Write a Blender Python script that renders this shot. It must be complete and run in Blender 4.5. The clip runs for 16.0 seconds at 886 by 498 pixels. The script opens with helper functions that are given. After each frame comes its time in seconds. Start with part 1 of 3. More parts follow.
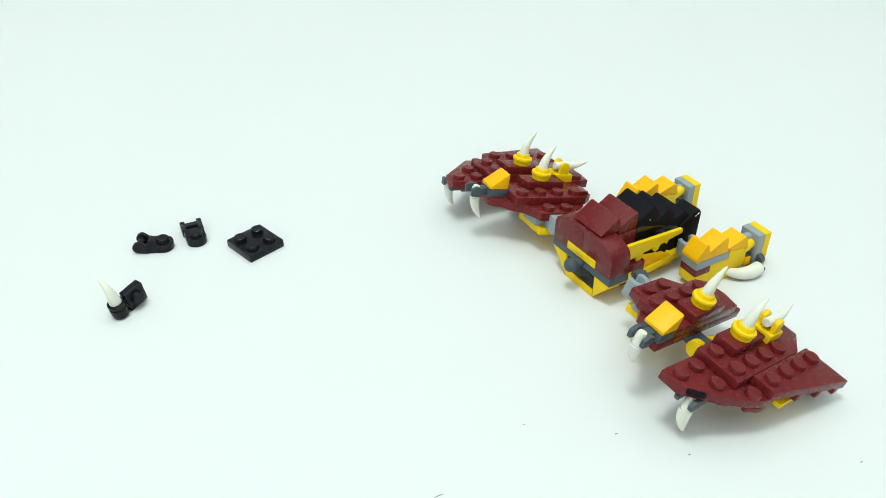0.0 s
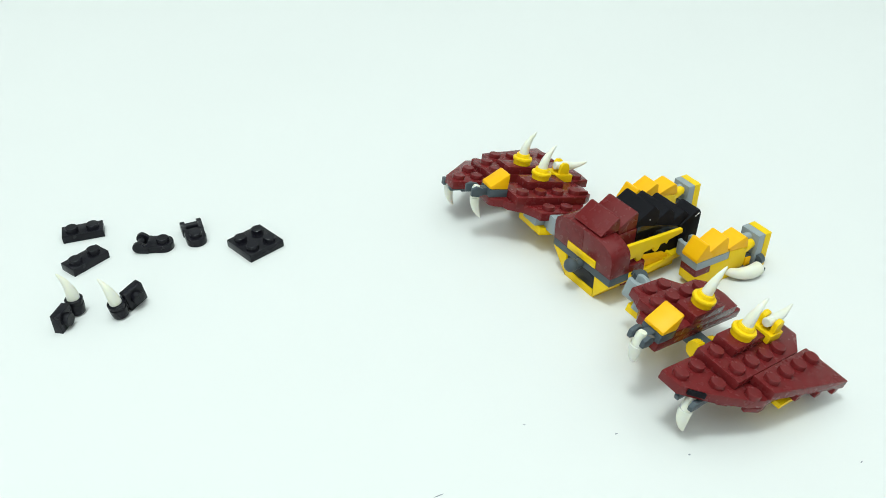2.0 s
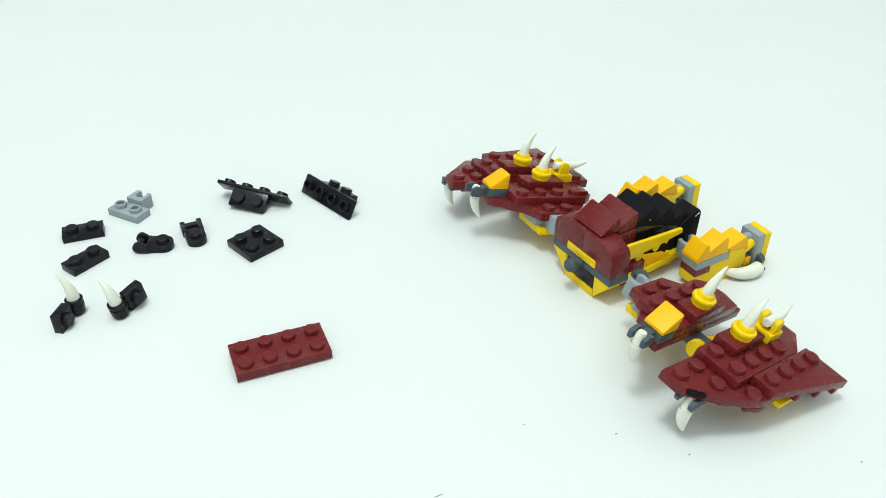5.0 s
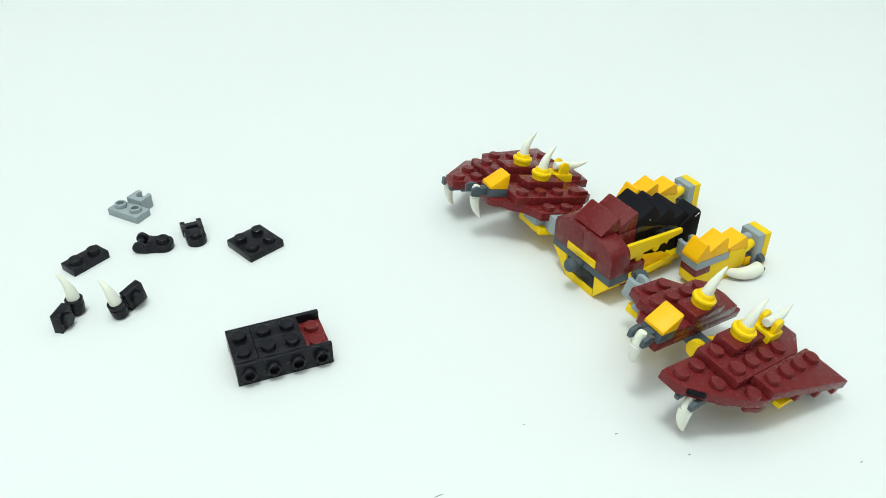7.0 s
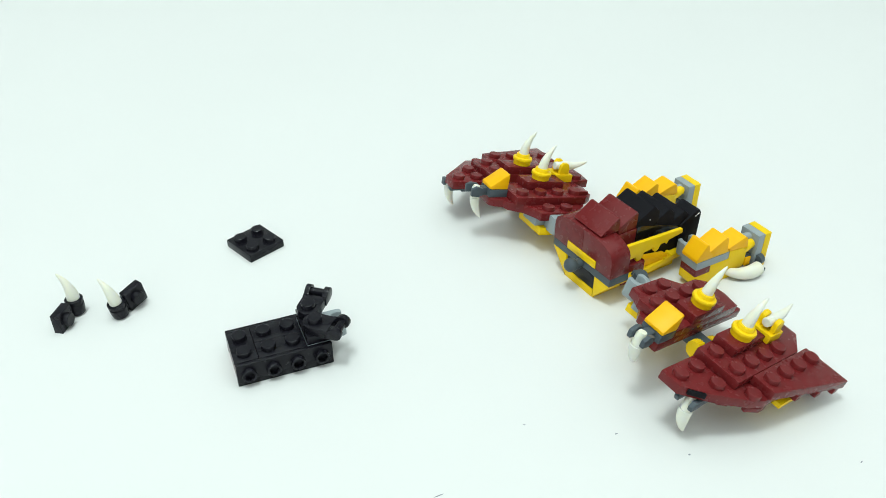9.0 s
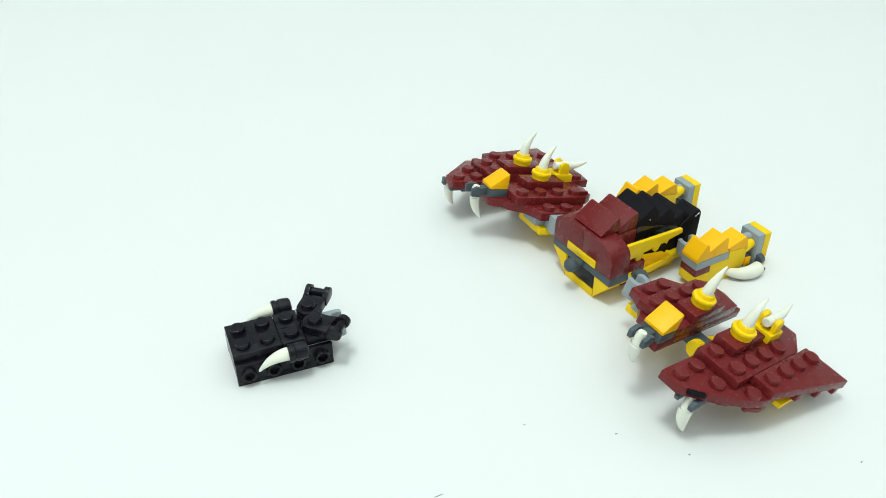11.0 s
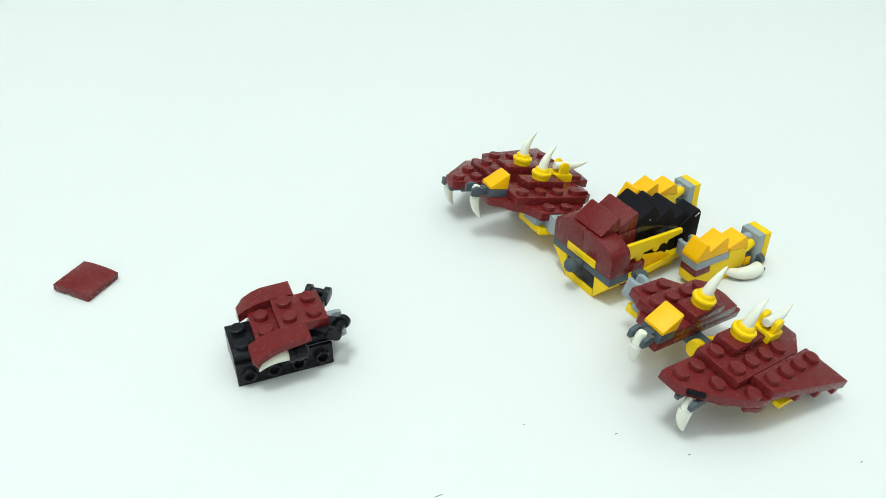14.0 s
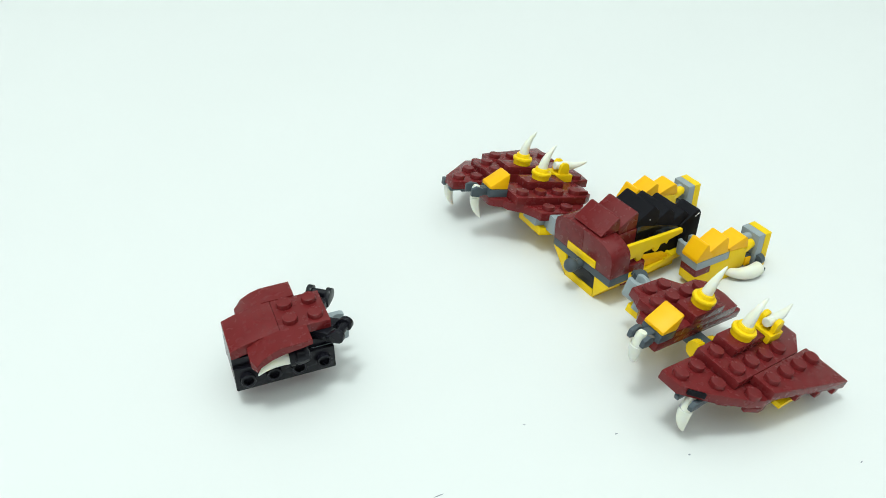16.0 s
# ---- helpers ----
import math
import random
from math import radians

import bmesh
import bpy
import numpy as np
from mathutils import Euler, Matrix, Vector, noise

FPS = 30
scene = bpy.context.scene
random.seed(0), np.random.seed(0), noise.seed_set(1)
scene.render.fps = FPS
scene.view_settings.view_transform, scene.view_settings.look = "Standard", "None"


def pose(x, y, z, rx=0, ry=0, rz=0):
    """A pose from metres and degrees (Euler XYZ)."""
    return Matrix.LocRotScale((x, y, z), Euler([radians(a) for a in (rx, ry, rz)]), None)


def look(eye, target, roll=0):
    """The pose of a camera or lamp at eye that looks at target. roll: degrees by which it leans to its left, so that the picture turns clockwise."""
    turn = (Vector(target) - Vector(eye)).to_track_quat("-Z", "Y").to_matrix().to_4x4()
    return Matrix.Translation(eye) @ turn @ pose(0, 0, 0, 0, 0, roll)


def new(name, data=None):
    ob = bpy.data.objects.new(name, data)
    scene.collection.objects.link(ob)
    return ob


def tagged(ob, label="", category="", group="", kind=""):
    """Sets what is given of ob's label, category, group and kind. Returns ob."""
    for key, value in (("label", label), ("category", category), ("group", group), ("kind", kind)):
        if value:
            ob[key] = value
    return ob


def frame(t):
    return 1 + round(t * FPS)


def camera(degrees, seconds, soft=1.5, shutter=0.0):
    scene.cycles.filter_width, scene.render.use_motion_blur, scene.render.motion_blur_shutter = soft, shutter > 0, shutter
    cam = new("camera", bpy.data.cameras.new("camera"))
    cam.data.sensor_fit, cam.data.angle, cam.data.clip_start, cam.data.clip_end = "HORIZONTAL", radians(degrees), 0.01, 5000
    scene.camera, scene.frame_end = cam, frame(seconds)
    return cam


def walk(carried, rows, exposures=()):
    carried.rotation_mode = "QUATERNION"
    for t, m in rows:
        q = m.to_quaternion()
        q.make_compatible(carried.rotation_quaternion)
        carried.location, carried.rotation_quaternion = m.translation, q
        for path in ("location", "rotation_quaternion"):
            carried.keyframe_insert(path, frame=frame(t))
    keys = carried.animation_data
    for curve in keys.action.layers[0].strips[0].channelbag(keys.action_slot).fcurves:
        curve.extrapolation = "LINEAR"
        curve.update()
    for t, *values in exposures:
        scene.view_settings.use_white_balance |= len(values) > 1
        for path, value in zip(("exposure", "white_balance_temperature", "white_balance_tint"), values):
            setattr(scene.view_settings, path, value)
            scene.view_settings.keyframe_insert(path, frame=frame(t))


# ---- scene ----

MM = 0.001
cam = camera(54.25, 16.0, soft=0.5)
CAM_POSE = pose(0, 0, 0.1978, 90 - 35.32, 0, 0)
walk(cam, [(0, CAM_POSE), (16, CAM_POSE)])

# ---- light ----
world = bpy.data.worlds.new("room_light")
scene.world = world
world.use_nodes = True
world.node_tree.nodes["Background"].inputs[0].default_value = (0.88, 1.0, 0.985, 1)
world.node_tree.nodes["Background"].inputs[1].default_value = 0.1
scene.view_settings.exposure = 0.0


def area_lamp(name, eye, target, size, watts, colour):
    d = bpy.data.lights.new(name, "AREA")
    d.shape, d.size, d.energy, d.color = "DISK", size, watts, colour
    ob = new(name, d)
    ob.matrix_world = look(eye, target)
    return ob


LAMP = (0.866, 1.0, 0.965)
area_lamp("table_lamp", (-0.16, 0.03, 1.45), (0.03, 0.24, 0), 0.30, 9.1, LAMP)
# Broad unseen fill below the ceiling, added to soften and lift the shadows.
area_lamp("ceiling_fill", (0.0, 0.20, 1.88), (0, 0.20, 0), 3.2, 30, LAMP)
# Fill lamp added behind the camera for front faces; no window stands there.
area_lamp("front_fill", (-0.35, -2.15, 0.75), (0, 0.25, 0.1), 1.4, 12, LAMP)


# ---- materials ----
def plastic(name, colour, rough=0.30, scatter=0.0, var=0.06, fine=0.006, gloss=0.18):
    m = bpy.data.materials.new(name)
    m.use_nodes = True
    nt = m.node_tree
    n, l = nt.nodes, nt.links
    b = n["Principled BSDF"]
    tc = n.new("ShaderNodeTexCoord")
    big = n.new("ShaderNodeTexNoise")
    big.inputs["Scale"].default_value, big.inputs["Detail"].default_value = 160, 4
    info = n.new("ShaderNodeObjectInfo")
    l.new(tc.outputs["Object"], big.inputs["Vector"])
    ramp = n.new("ShaderNodeMixRGB")
    lo = tuple(c * (1 - var) for c in colour)
    hi = tuple(min(1, c * (1 + var)) for c in colour)
    ramp.inputs[1].default_value, ramp.inputs[2].default_value = (*lo, 1), (*hi, 1)
    add = n.new("ShaderNodeMath")
    add.operation = "MULTIPLY_ADD"
    l.new(info.outputs["Random"], add.inputs[0])
    add.inputs[1].default_value = 0.45
    l.new(big.outputs["Fac"], add.inputs[2])
    sub = n.new("ShaderNodeMath")
    sub.operation = "SUBTRACT"
    sub.use_clamp = True
    l.new(add.outputs[0], sub.inputs[0])
    sub.inputs[1].default_value = 0.22
    l.new(sub.outputs[0], ramp.inputs[0])
    l.new(ramp.outputs[0], b.inputs["Base Color"])
    # handling marks: gloss that varies over the moulding
    smear = n.new("ShaderNodeTexNoise")
    smear.inputs["Scale"].default_value, smear.inputs["Detail"].default_value = 420, 6
    l.new(tc.outputs["Object"], smear.inputs["Vector"])
    mr = n.new("ShaderNodeMapRange")
    mr.inputs["From Min"].default_value, mr.inputs["From Max"].default_value = 0.3, 0.7
    mr.inputs["To Min"].default_value, mr.inputs["To Max"].default_value = rough - 0.03, rough + 0.06
    l.new(smear.outputs["Fac"], mr.inputs["Value"])
    l.new(mr.outputs[0], b.inputs["Roughness"])
    bump = n.new("ShaderNodeBump")
    bump.inputs["Strength"].default_value, bump.inputs["Distance"].default_value = fine, 0.0004
    l.new(smear.outputs["Fac"], bump.inputs["Height"])
    l.new(bump.outputs[0], b.inputs["Normal"])
    b.inputs["IOR"].default_value = 1.5
    b.inputs["Specular IOR Level"].default_value = gloss
    if scatter:
        b.inputs["Subsurface Weight"].default_value = scatter
        b.inputs["Subsurface Radius"].default_value = (1, 0.8, 0.4)
        b.inputs["Subsurface Scale"].default_value = 0.0015
    return m


DARK_RED = plastic("dark_red_plastic", (0.156, 0.0150, 0.0165), 0.24, gloss=0.26)
BLACK = plastic("black_plastic", (0.0085, 0.008, 0.012), 0.22, var=0.15, gloss=0.22)
BLACK_GLOSS = plastic("polished_black_plastic", (0.0085, 0.008, 0.011), 0.12, var=0.1, fine=0.003, gloss=0.42)
BLACK_MATT = plastic("black_matt_plastic", (0.0085, 0.008, 0.011), 0.50, var=0.15, fine=0.02, gloss=0.07)
YELLOW = plastic("yellow_plastic", (0.90, 0.59, 0.006), 0.34, 0.0, 0.05)
ORANGE = plastic("light_orange_plastic", (0.94, 0.475, 0.004), 0.36, 0.0, 0.05)
GREY = plastic("light_grey_plastic", (0.30, 0.34, 0.36), 0.36)
DARK_GREY = plastic("dark_grey_plastic", (0.075, 0.092, 0.108), 0.32)
IVORY = plastic("white_plastic", (0.80, 0.79, 0.70), 0.36, 0.25, 0.04)


def paper_material():
    m = bpy.data.materials.new("white_paper")
    m.use_nodes = True
    n, l = m.node_tree.nodes, m.node_tree.links
    b = n["Principled BSDF"]
    tc = n.new("ShaderNodeTexCoord")
    big = n.new("ShaderNodeTexNoise")
    big.inputs["Scale"].default_value, big.inputs["Detail"].default_value = 5, 3
    fine = n.new("ShaderNodeTexNoise")
    fine.inputs["Scale"].default_value, fine.inputs["Detail"].default_value = 900, 5
    for t in (big, fine):
        l.new(tc.outputs["Object"], t.inputs["Vector"])
    mix = n.new("ShaderNodeMixRGB")
    mix.inputs[1].default_value, mix.inputs[2].default_value = (0.72, 0.72, 0.72, 1), (0.75, 0.75, 0.75, 1)
    l.new(big.outputs["Fac"], mix.inputs[0])
    l.new(mix.outputs[0], b.inputs["Base Color"])
    bump = n.new("ShaderNodeBump")
    bump.inputs["Strength"].default_value, bump.inputs["Distance"].default_value = 0.08, 0.0002
    l.new(fine.outputs["Fac"], bump.inputs["Height"])
    l.new(bump.outputs[0], b.inputs["Normal"])
    b.inputs["Roughness"].default_value = 0.75
    return m


PAPER = paper_material()
WALL = plastic("wall_paint", (0.80, 0.80, 0.79), 0.8, var=0.03)
SPECK = plastic("dust_grey", (0.25, 0.26, 0.30), 0.8)


# ---- mesh helpers: all sizes in millimetres ----
def finish(bm, name, material, smooth=True):
    bmesh.ops.recalc_face_normals(bm, faces=bm.faces)
    bmesh.ops.scale(bm, vec=(MM, MM, MM), verts=bm.verts)
    me = bpy.data.meshes.new(name)
    bm.to_mesh(me)
    bm.free()
    me.materials.append(material)
    if smooth:
        me.shade_smooth()
        me.set_sharp_from_angle(angle=radians(28))
    return me


def thing(name, m, label, category, group=""):
    ob = new(name)
    ob.empty_display_size = 0.005
    ob.matrix_basis = m
    return tagged(ob, label, category, group)


def part(name, bm, material, parent, label="", m=None):
    """A mesh under a thing; parent may also be a pose inside the dragon."""
    ob = new(name, finish(bm, name, material))
    if isinstance(parent, Matrix):
        parent, m = DRAGON, parent
    ob.parent = parent
    if m is not None:
        ob.matrix_basis = m
    add_studs(ob, material)
    return tagged(ob, label)


def solo(name, bm, material, m, label, category, group=""):
    ob = new(name, finish(bm, name, material))
    ob.matrix_basis = m
    add_studs(ob, material)
    return tagged(ob, label, category, group)


def mm(x, y, z, rx=0, ry=0, rz=0):
    return pose(x * MM, y * MM, z * MM, rx, ry, rz)


def prism(bm, pts, z0, z1, bevel=0.22, m=None):
    """An upright solid on an outline, with slightly rounded edges."""
    t = bmesh.new()
    lo = [t.verts.new((x, y, z0)) for x, y in pts]
    hi = [t.verts.new((x, y, z1)) for x, y in pts]
    k = len(pts)
    t.faces.new(lo[::-1])
    t.faces.new(hi)
    for i in range(k):
        t.faces.new((lo[i], lo[(i + 1) % k], hi[(i + 1) % k], hi[i]))
    bmesh.ops.recalc_face_normals(t, faces=t.faces)
    if bevel:
        sharp = [e for e in t.edges if len(e.link_faces) == 2 and e.calc_face_angle(0) > 0.5]
        bmesh.ops.bevel(t, geom=sharp, offset=bevel, segments=2, affect="EDGES", profile=0.6)
    join(bm, t, m)


def join(bm, t, m=None):
    if m is not None:
        bmesh.ops.transform(t, matrix=m, verts=t.verts)
    seen = {v: bm.verts.new(v.co) for v in t.verts}
    for f in t.faces:
        bm.faces.new([seen[v] for v in f.verts])
    t.free()


def raw(x=0, y=0, z=0, rx=0, ry=0, rz=0):
    return pose(x, y, z, rx, ry, rz)


def box(bm, x0, x1, y0, y1, z0, z1, bevel=0.22, m=None):
    prism(bm, [(x0, y0), (x1, y0), (x1, y1), (x0, y1)], z0, z1, bevel, m)


def socket_block(bm, cx, y0, s, z0, z1, reach=6.8):
    """A block with a round socket, open at its far end."""
    cut = [(cx + 2.2 * math.cos(radians(d)), y0 + s * (reach - 2.2 + 2.2 * math.sin(radians(d)))) for d in range(40, -221, -26)]
    pts = [(-4.0, 0), (4.0, 0), (4.0, reach - 0.9), (3.4, reach), (1.75, reach)]
    back = [(-1.75, reach), (-3.4, reach), (-4.0, reach - 0.9)]
    pts = [(cx + x, y0 + s * y) for x, y in pts] + cut + [(cx + x, y0 + s * y) for x, y in back]
    prism(bm, pts if s > 0 else pts[::-1], z0, z1, 0.3)


def lathe(bm, profile, m=None, seg=28):
    """A turned solid round z from (radius, height) pairs; radius 0 closes an end."""
    t = bmesh.new()
    rings = []
    for r, z in profile:
        if r == 0:
            rings.append([t.verts.new((0, 0, z))])
        else:
            rings.append([t.verts.new((r * math.cos(2 * math.pi * i / seg), r * math.sin(2 * math.pi * i / seg), z)) for i in range(seg)])
    for a, b in zip(rings, rings[1:]):
        for i in range(seg):
            j = (i + 1) % seg
            if len(a) == 1:
                t.faces.new((a[0], b[i], b[j]))
            elif len(b) == 1:
                t.faces.new((a[i], a[j], b[0]))
            else:
                t.faces.new((a[i], a[j], b[j], b[i]))
    join(bm, t, m)


PENDING = []   # studs of the moulding that is being built
STUDS = {}


def stud(bm, x, y, z, m=None):
    PENDING.append(((Matrix() if m is None else m) @ raw(x, y, z), False))


def hollow_stud(bm, x, y, z, m=None):
    PENDING.append(((Matrix() if m is None else m) @ raw(x, y, z), True))


def add_studs(ob, material):
    """Sets the pending studs on a moulding; alike studs share their mesh."""
    for m, hollow in PENDING:
        key = (material.name, hollow)
        if key not in STUDS:
            t = bmesh.new()
            if hollow:
                lathe(t, [(2.45, -0.15), (2.45, 1.45), (2.38, 1.62), (2.25, 1.72), (1.7, 1.72), (1.58, 1.6), (1.58, 0.1), (0, 0.1)])
            else:
                lathe(t, [(2.45, -0.15), (2.45, 1.42), (2.36, 1.62), (2.2, 1.72), (0, 1.72)])
            STUDS[key] = finish(t, "stud", material)
        st = new("hollow_stud" if hollow else "stud", STUDS[key])
        st.parent = ob
        st.matrix_basis = Matrix.LocRotScale(m.translation * MM, m.to_quaternion(), None)
    PENDING.clear()


def tube(bm, pts, radii, seg=20, flat=1.0, m=None):
    """A solid that follows a line of points with the given radii."""
    t = bmesh.new()
    pts = [Vector(p) for p in pts]
    rings = []
    side = None
    for i, (p, r) in enumerate(zip(pts, radii)):
        d = (pts[min(i + 1, len(pts) - 1)] - pts[max(i - 1, 0)]).normalized()
        if side is None:
            side = d.orthogonal().normalized()
        side = (side - d * side.dot(d)).normalized()
        up = d.cross(side)
        rings.append([t.verts.new(p + (side * math.cos(a) + up * math.sin(a) * flat) * r) for a in (2 * math.pi * j / seg for j in range(seg))])
    for a, b in zip(rings, rings[1:]):
        for i in range(seg):
            j = (i + 1) % seg
            t.faces.new((a[i], a[j], b[j], b[i]))
    t.faces.new(rings[0][::-1])
    t.faces.new(rings[-1])
    join(bm, t, m)


def bend(a, b, c, n):
    """Points along a curve from a to c that is drawn towards b."""
    a, b, c = Vector(a), Vector(b), Vector(c)
    return [a * (1 - u) ** 2 + b * 2 * u * (1 - u) + c * u * u for u in (i / n for i in range(n + 1))]


def tusk(bm, a, b, c, r0, r1=0.35, n=14, m=None):
    line = bend(a, b, c, n)
    radii = [r0 * (1 - (i / n) ** 1.5) + r1 * (i / n) ** 1.5 for i in range(n + 1)]
    end = line[-1] + (line[-1] - line[-2]).normalized() * r1 * 0.7
    first = (line[1] - line[0]).normalized()
    cap = [line[0] - first * r0 * 0.55, line[0] - first * r0 * 0.38]
    tube(bm, cap + line + [end], [r0 * 0.45, r0 * 0.82] + radii + [r1 * 0.4], m=m)


def claw_tusk(bm, a, b, c, r0, r1=0.4, n=16):
    """A hooked tusk on a slimmer peg: the moulding steps out where the hook begins."""
    line = bend(a, b, c, n)
    k = 5
    tube(bm, line[:k + 2], [r0 * 0.62] + [r0 * 0.83] * (k + 1))
    hook = line[k:]
    m = len(hook) - 1
    radii = [r0 * (1 - (i / m) ** 1.9) + r1 * (i / m) ** 1.9 for i in range(m + 1)]
    end = hook[-1] + (hook[-1] - hook[-2]).normalized() * r1 * 0.7
    tube(bm, [hook[0] - (hook[1] - hook[0]) * 0.15] + hook + [end], [r0 * 0.86] + radii + [r1 * 0.4])


def wedge(bm, profile, y0, y1, bevel=0.22, m=None):
    """A solid with an outline in the x-z plane between two y values."""
    turn = Matrix(((1, 0, 0, 0), (0, 0, 1, 0), (0, 1, 0, 0), (0, 0, 0, 1)))
    prism(bm, profile, y0, y1, bevel, turn if m is None else m @ turn)


# ---- the place ----
def place():
    bm = bmesh.new()
    box(bm, -900, 900, -500, 1100, -3, 0, 0)
    tagged(solo("paper_sheet", bm, PAPER, mm(0, 0, 0), "large plain white sheet of paper", "backdrop"), kind="structure")
    bm = bmesh.new()
    box(bm, -950, 950, -550, 1150, -33, -3, 0)
    tagged(solo("tabletop", bm, WALL, mm(0, 0, 0), "white tabletop under the paper", "table"), kind="structure")
    # Unseen room added to close the place; its white tone bounces fill light.
    for name, b in (("wall_north", (-2000, 2000, 2200, 2300, -780, 1900)), ("wall_south", (-2000, 2000, -2300, -2200, -780, 1900)),
                    ("wall_east", (2000, 2100, -2300, 2300, -780, 1900)), ("wall_west", (-2100, -2000, -2300, 2300, -780, 1900)),
                    ("ceiling", (-2100, 2100, -2300, 2300, 1900, 1950)), ("floor", (-2100, 2100, -2300, 2300, -830, -780))):
        bm = bmesh.new()
        box(bm, *b, 0)
        tagged(solo(name, bm, WALL, mm(0, 0, 0), "plain white painted " + name.split("_")[0], name.split("_")[0]), kind="structure")


place()


# ---- plates ----
def plate_mesh(nx, ny):
    bm = bmesh.new()
    a, b = 4 * nx - 0.1, 4 * ny - 0.1
    box(bm, -a, a, -b, b, 0, 3.2, 0.13)
    for i in range(nx):
        for j in range(ny):
            stud(bm, 8 * i - 4 * (nx - 1), 8 * j - 4 * (ny - 1), 3.2)
    return bm


# ---- the wings: studs on an 8 mm grid, x backwards, y across, z out of the plates ----
def sway(pts, s):
    return [(8 * x, 8 * y * s) for x, y in pts]


DRAGON = thing("toy_dragon", pose(0.0503, 0.2554, 0, 0, 0, 31.4), "half-built brick toy dragon in dark red, yellow and black", "toy dragon")
HOME = DRAGON.matrix_basis.inverted()


def wing(m, s, clip_at, claw):
    """s is 1 for the one wing and -1 for its mirror image."""
    w = HOME @ m
    Y = lambda y: 8 * y * s

    def slab(name, pts, z0, z1, studs, mat=DARK_RED, label=""):
        bm = bmesh.new()
        prism(bm, sway(pts, s), z0 + 0.03, z1, 0.2)
        for x, y in studs:
            stud(bm, 8 * x, Y(y), z1)
        return part(name, bm, mat, w, label)

    side = [(0.45, -2.28), (1.1, -2.75), (1.75, -3.15), (2.3, -3.42), (3.2, -3.45)] if s > 0 else [(1.55, -3.5)]
    slab("wedge_plate", [(-0.5, -0.5), (-0.5, -1.4)] + side + [(4.6, -3.5), (5.3, -2.6), (5.3, -0.5)], 0, 3.2,
         [(0, -1), (1, -1), (1, -2), (2, -3)])
    slab("wedge_plate", [(0.55, 0.5), (0.55, 1.5), (0.85, 1.7), (1.2, 1.75), (1.3, 2.1), (1.75, 2.42), (1.95, 2.5), (2.3, 3.1), (2.4, 3.45), (4.5, 3.45), (4.9, 3.0), (5.3, 2.6), (6.5, 0.6), (6.4, 0.5)], 0, 3.2,
         [(3, 3), (4, 3)])
    slab("wedge_plate", [(1.5, -0.5), (1.5, -2.5), (5.9, -2.49), (6.95, -1.8), (7.0, -0.4), (5.6, -0.4)], 3.2, 6.4,
         [(2, -1), (2, -2), (3, -2), (4, -2), (5, -2)])
    slab("wedge_plate", [(1.5, 0.5), (1.5, 2.5), (5.4, 2.5), (5.85, 2.2), (6.0, 1.3), (5.85, 0.5)], 3.2, 6.4,
         [(2, 2), (3, 2), (4, 2), (5, 2)])
    slab("wedge_plate", [(2.5, -2.51), (2.5, -3.5), (6.5, -4.5), (6.55, -2.51)], 3.2, 6.4, [(3, -3), (4, -3), (5, -3), (6, -3)])
    if s < 0:
        slab("rear_clip", [(5.1, 1.7), (5.62, 1.7), (5.62, 1.9), (5.45, 2.0), (5.62, 2.1), (5.62, 2.3), (5.1, 2.3)], 6.43, 8.1, [])
        slab("rear_plate", [(5.61, -0.39), (5.61, 0.49), (5.86, 0.49), (6.9, 0.3), (6.99, -0.39)], 3.2, 6.4, [(6.3, 0)])
    if s > 0:
        # Solid black block: the shade inside the slot, put in as colour.
        bm = bmesh.new()
        box(bm, -2.8, 2.8, -0.45, 0.45, 1.5, 3.1, 0.08, raw(-0.5, Y(-1.9), 0, 0, 0, -43))
        part("clip_slot", bm, BLACK_MATT, w, "black block standing for the shaded slot above the claw")
    slab("plate_rib", [(1.75, -2.98), (1.75, -3.14), (2.3, -3.43), (2.72, -3.43), (2.72, -2.98)], -1.9, -0.02, [])
    slab("plate_rib", [(0.75, -2.3), (0.8, -2.46), (1.15, -2.7), (1.2, -2.3)], -0.9, -0.02, [])
    for y in (-1, 1):
        bm = bmesh.new()
        box(bm, 8 * 2.47, 8 * 4.62, Y(y) - 3.95, Y(y) + 3.95, 6.43, 9.6)
        part("jumper_plate", bm, DARK_RED, w)
        bm = bmesh.new()
        lathe(bm, [(0, 9.63), (3.5, 9.63), (3.55, 9.8), (3.55, 11.2), (3.9, 11.35), (4.0, 11.6), (4.0, 12.3), (3.85, 12.6), (3.5, 12.75), (2.9, 12.8), (2.75, 13.8), (2.5, 14.15), (0, 14.2)],
              raw(28, Y(y), 0))
        part("round_plate", bm, YELLOW, w, "yellow round plate with a flange")
        bm = bmesh.new()
        tusk(bm, (28, Y(y), 13.6), (28.3, Y(y), 19), (32.0, Y(y), 23.4), 1.95)
        part("horn", bm, IVORY, w, "ivory plastic horn")
    # clip plate with a horn lying back
    cx, cy = 8 * clip_at[0], Y(clip_at[1])
    bm = bmesh.new()
    box(bm, cx - 3.9, cx + 3.9, cy - 3.9, cy + 3.9, 6.45, 9.6)
    for k in (-1, 1):
        wedge(bm, [(cx - 2.2, 9.4), (cx + 1.9, 9.4), (cx + 2.2, 12.0), (cx + 1.6, 13.9), (cx + 0.6, 14.4), (cx - 1.0, 14.4), (cx - 2.0, 13.2)], cy + k * 2.5 - 0.9, cy + k * 2.5 + 0.9, 0.45)
    part("clip_plate", bm, YELLOW, w, "yellow plate with a clip")
    bm = bmesh.new()
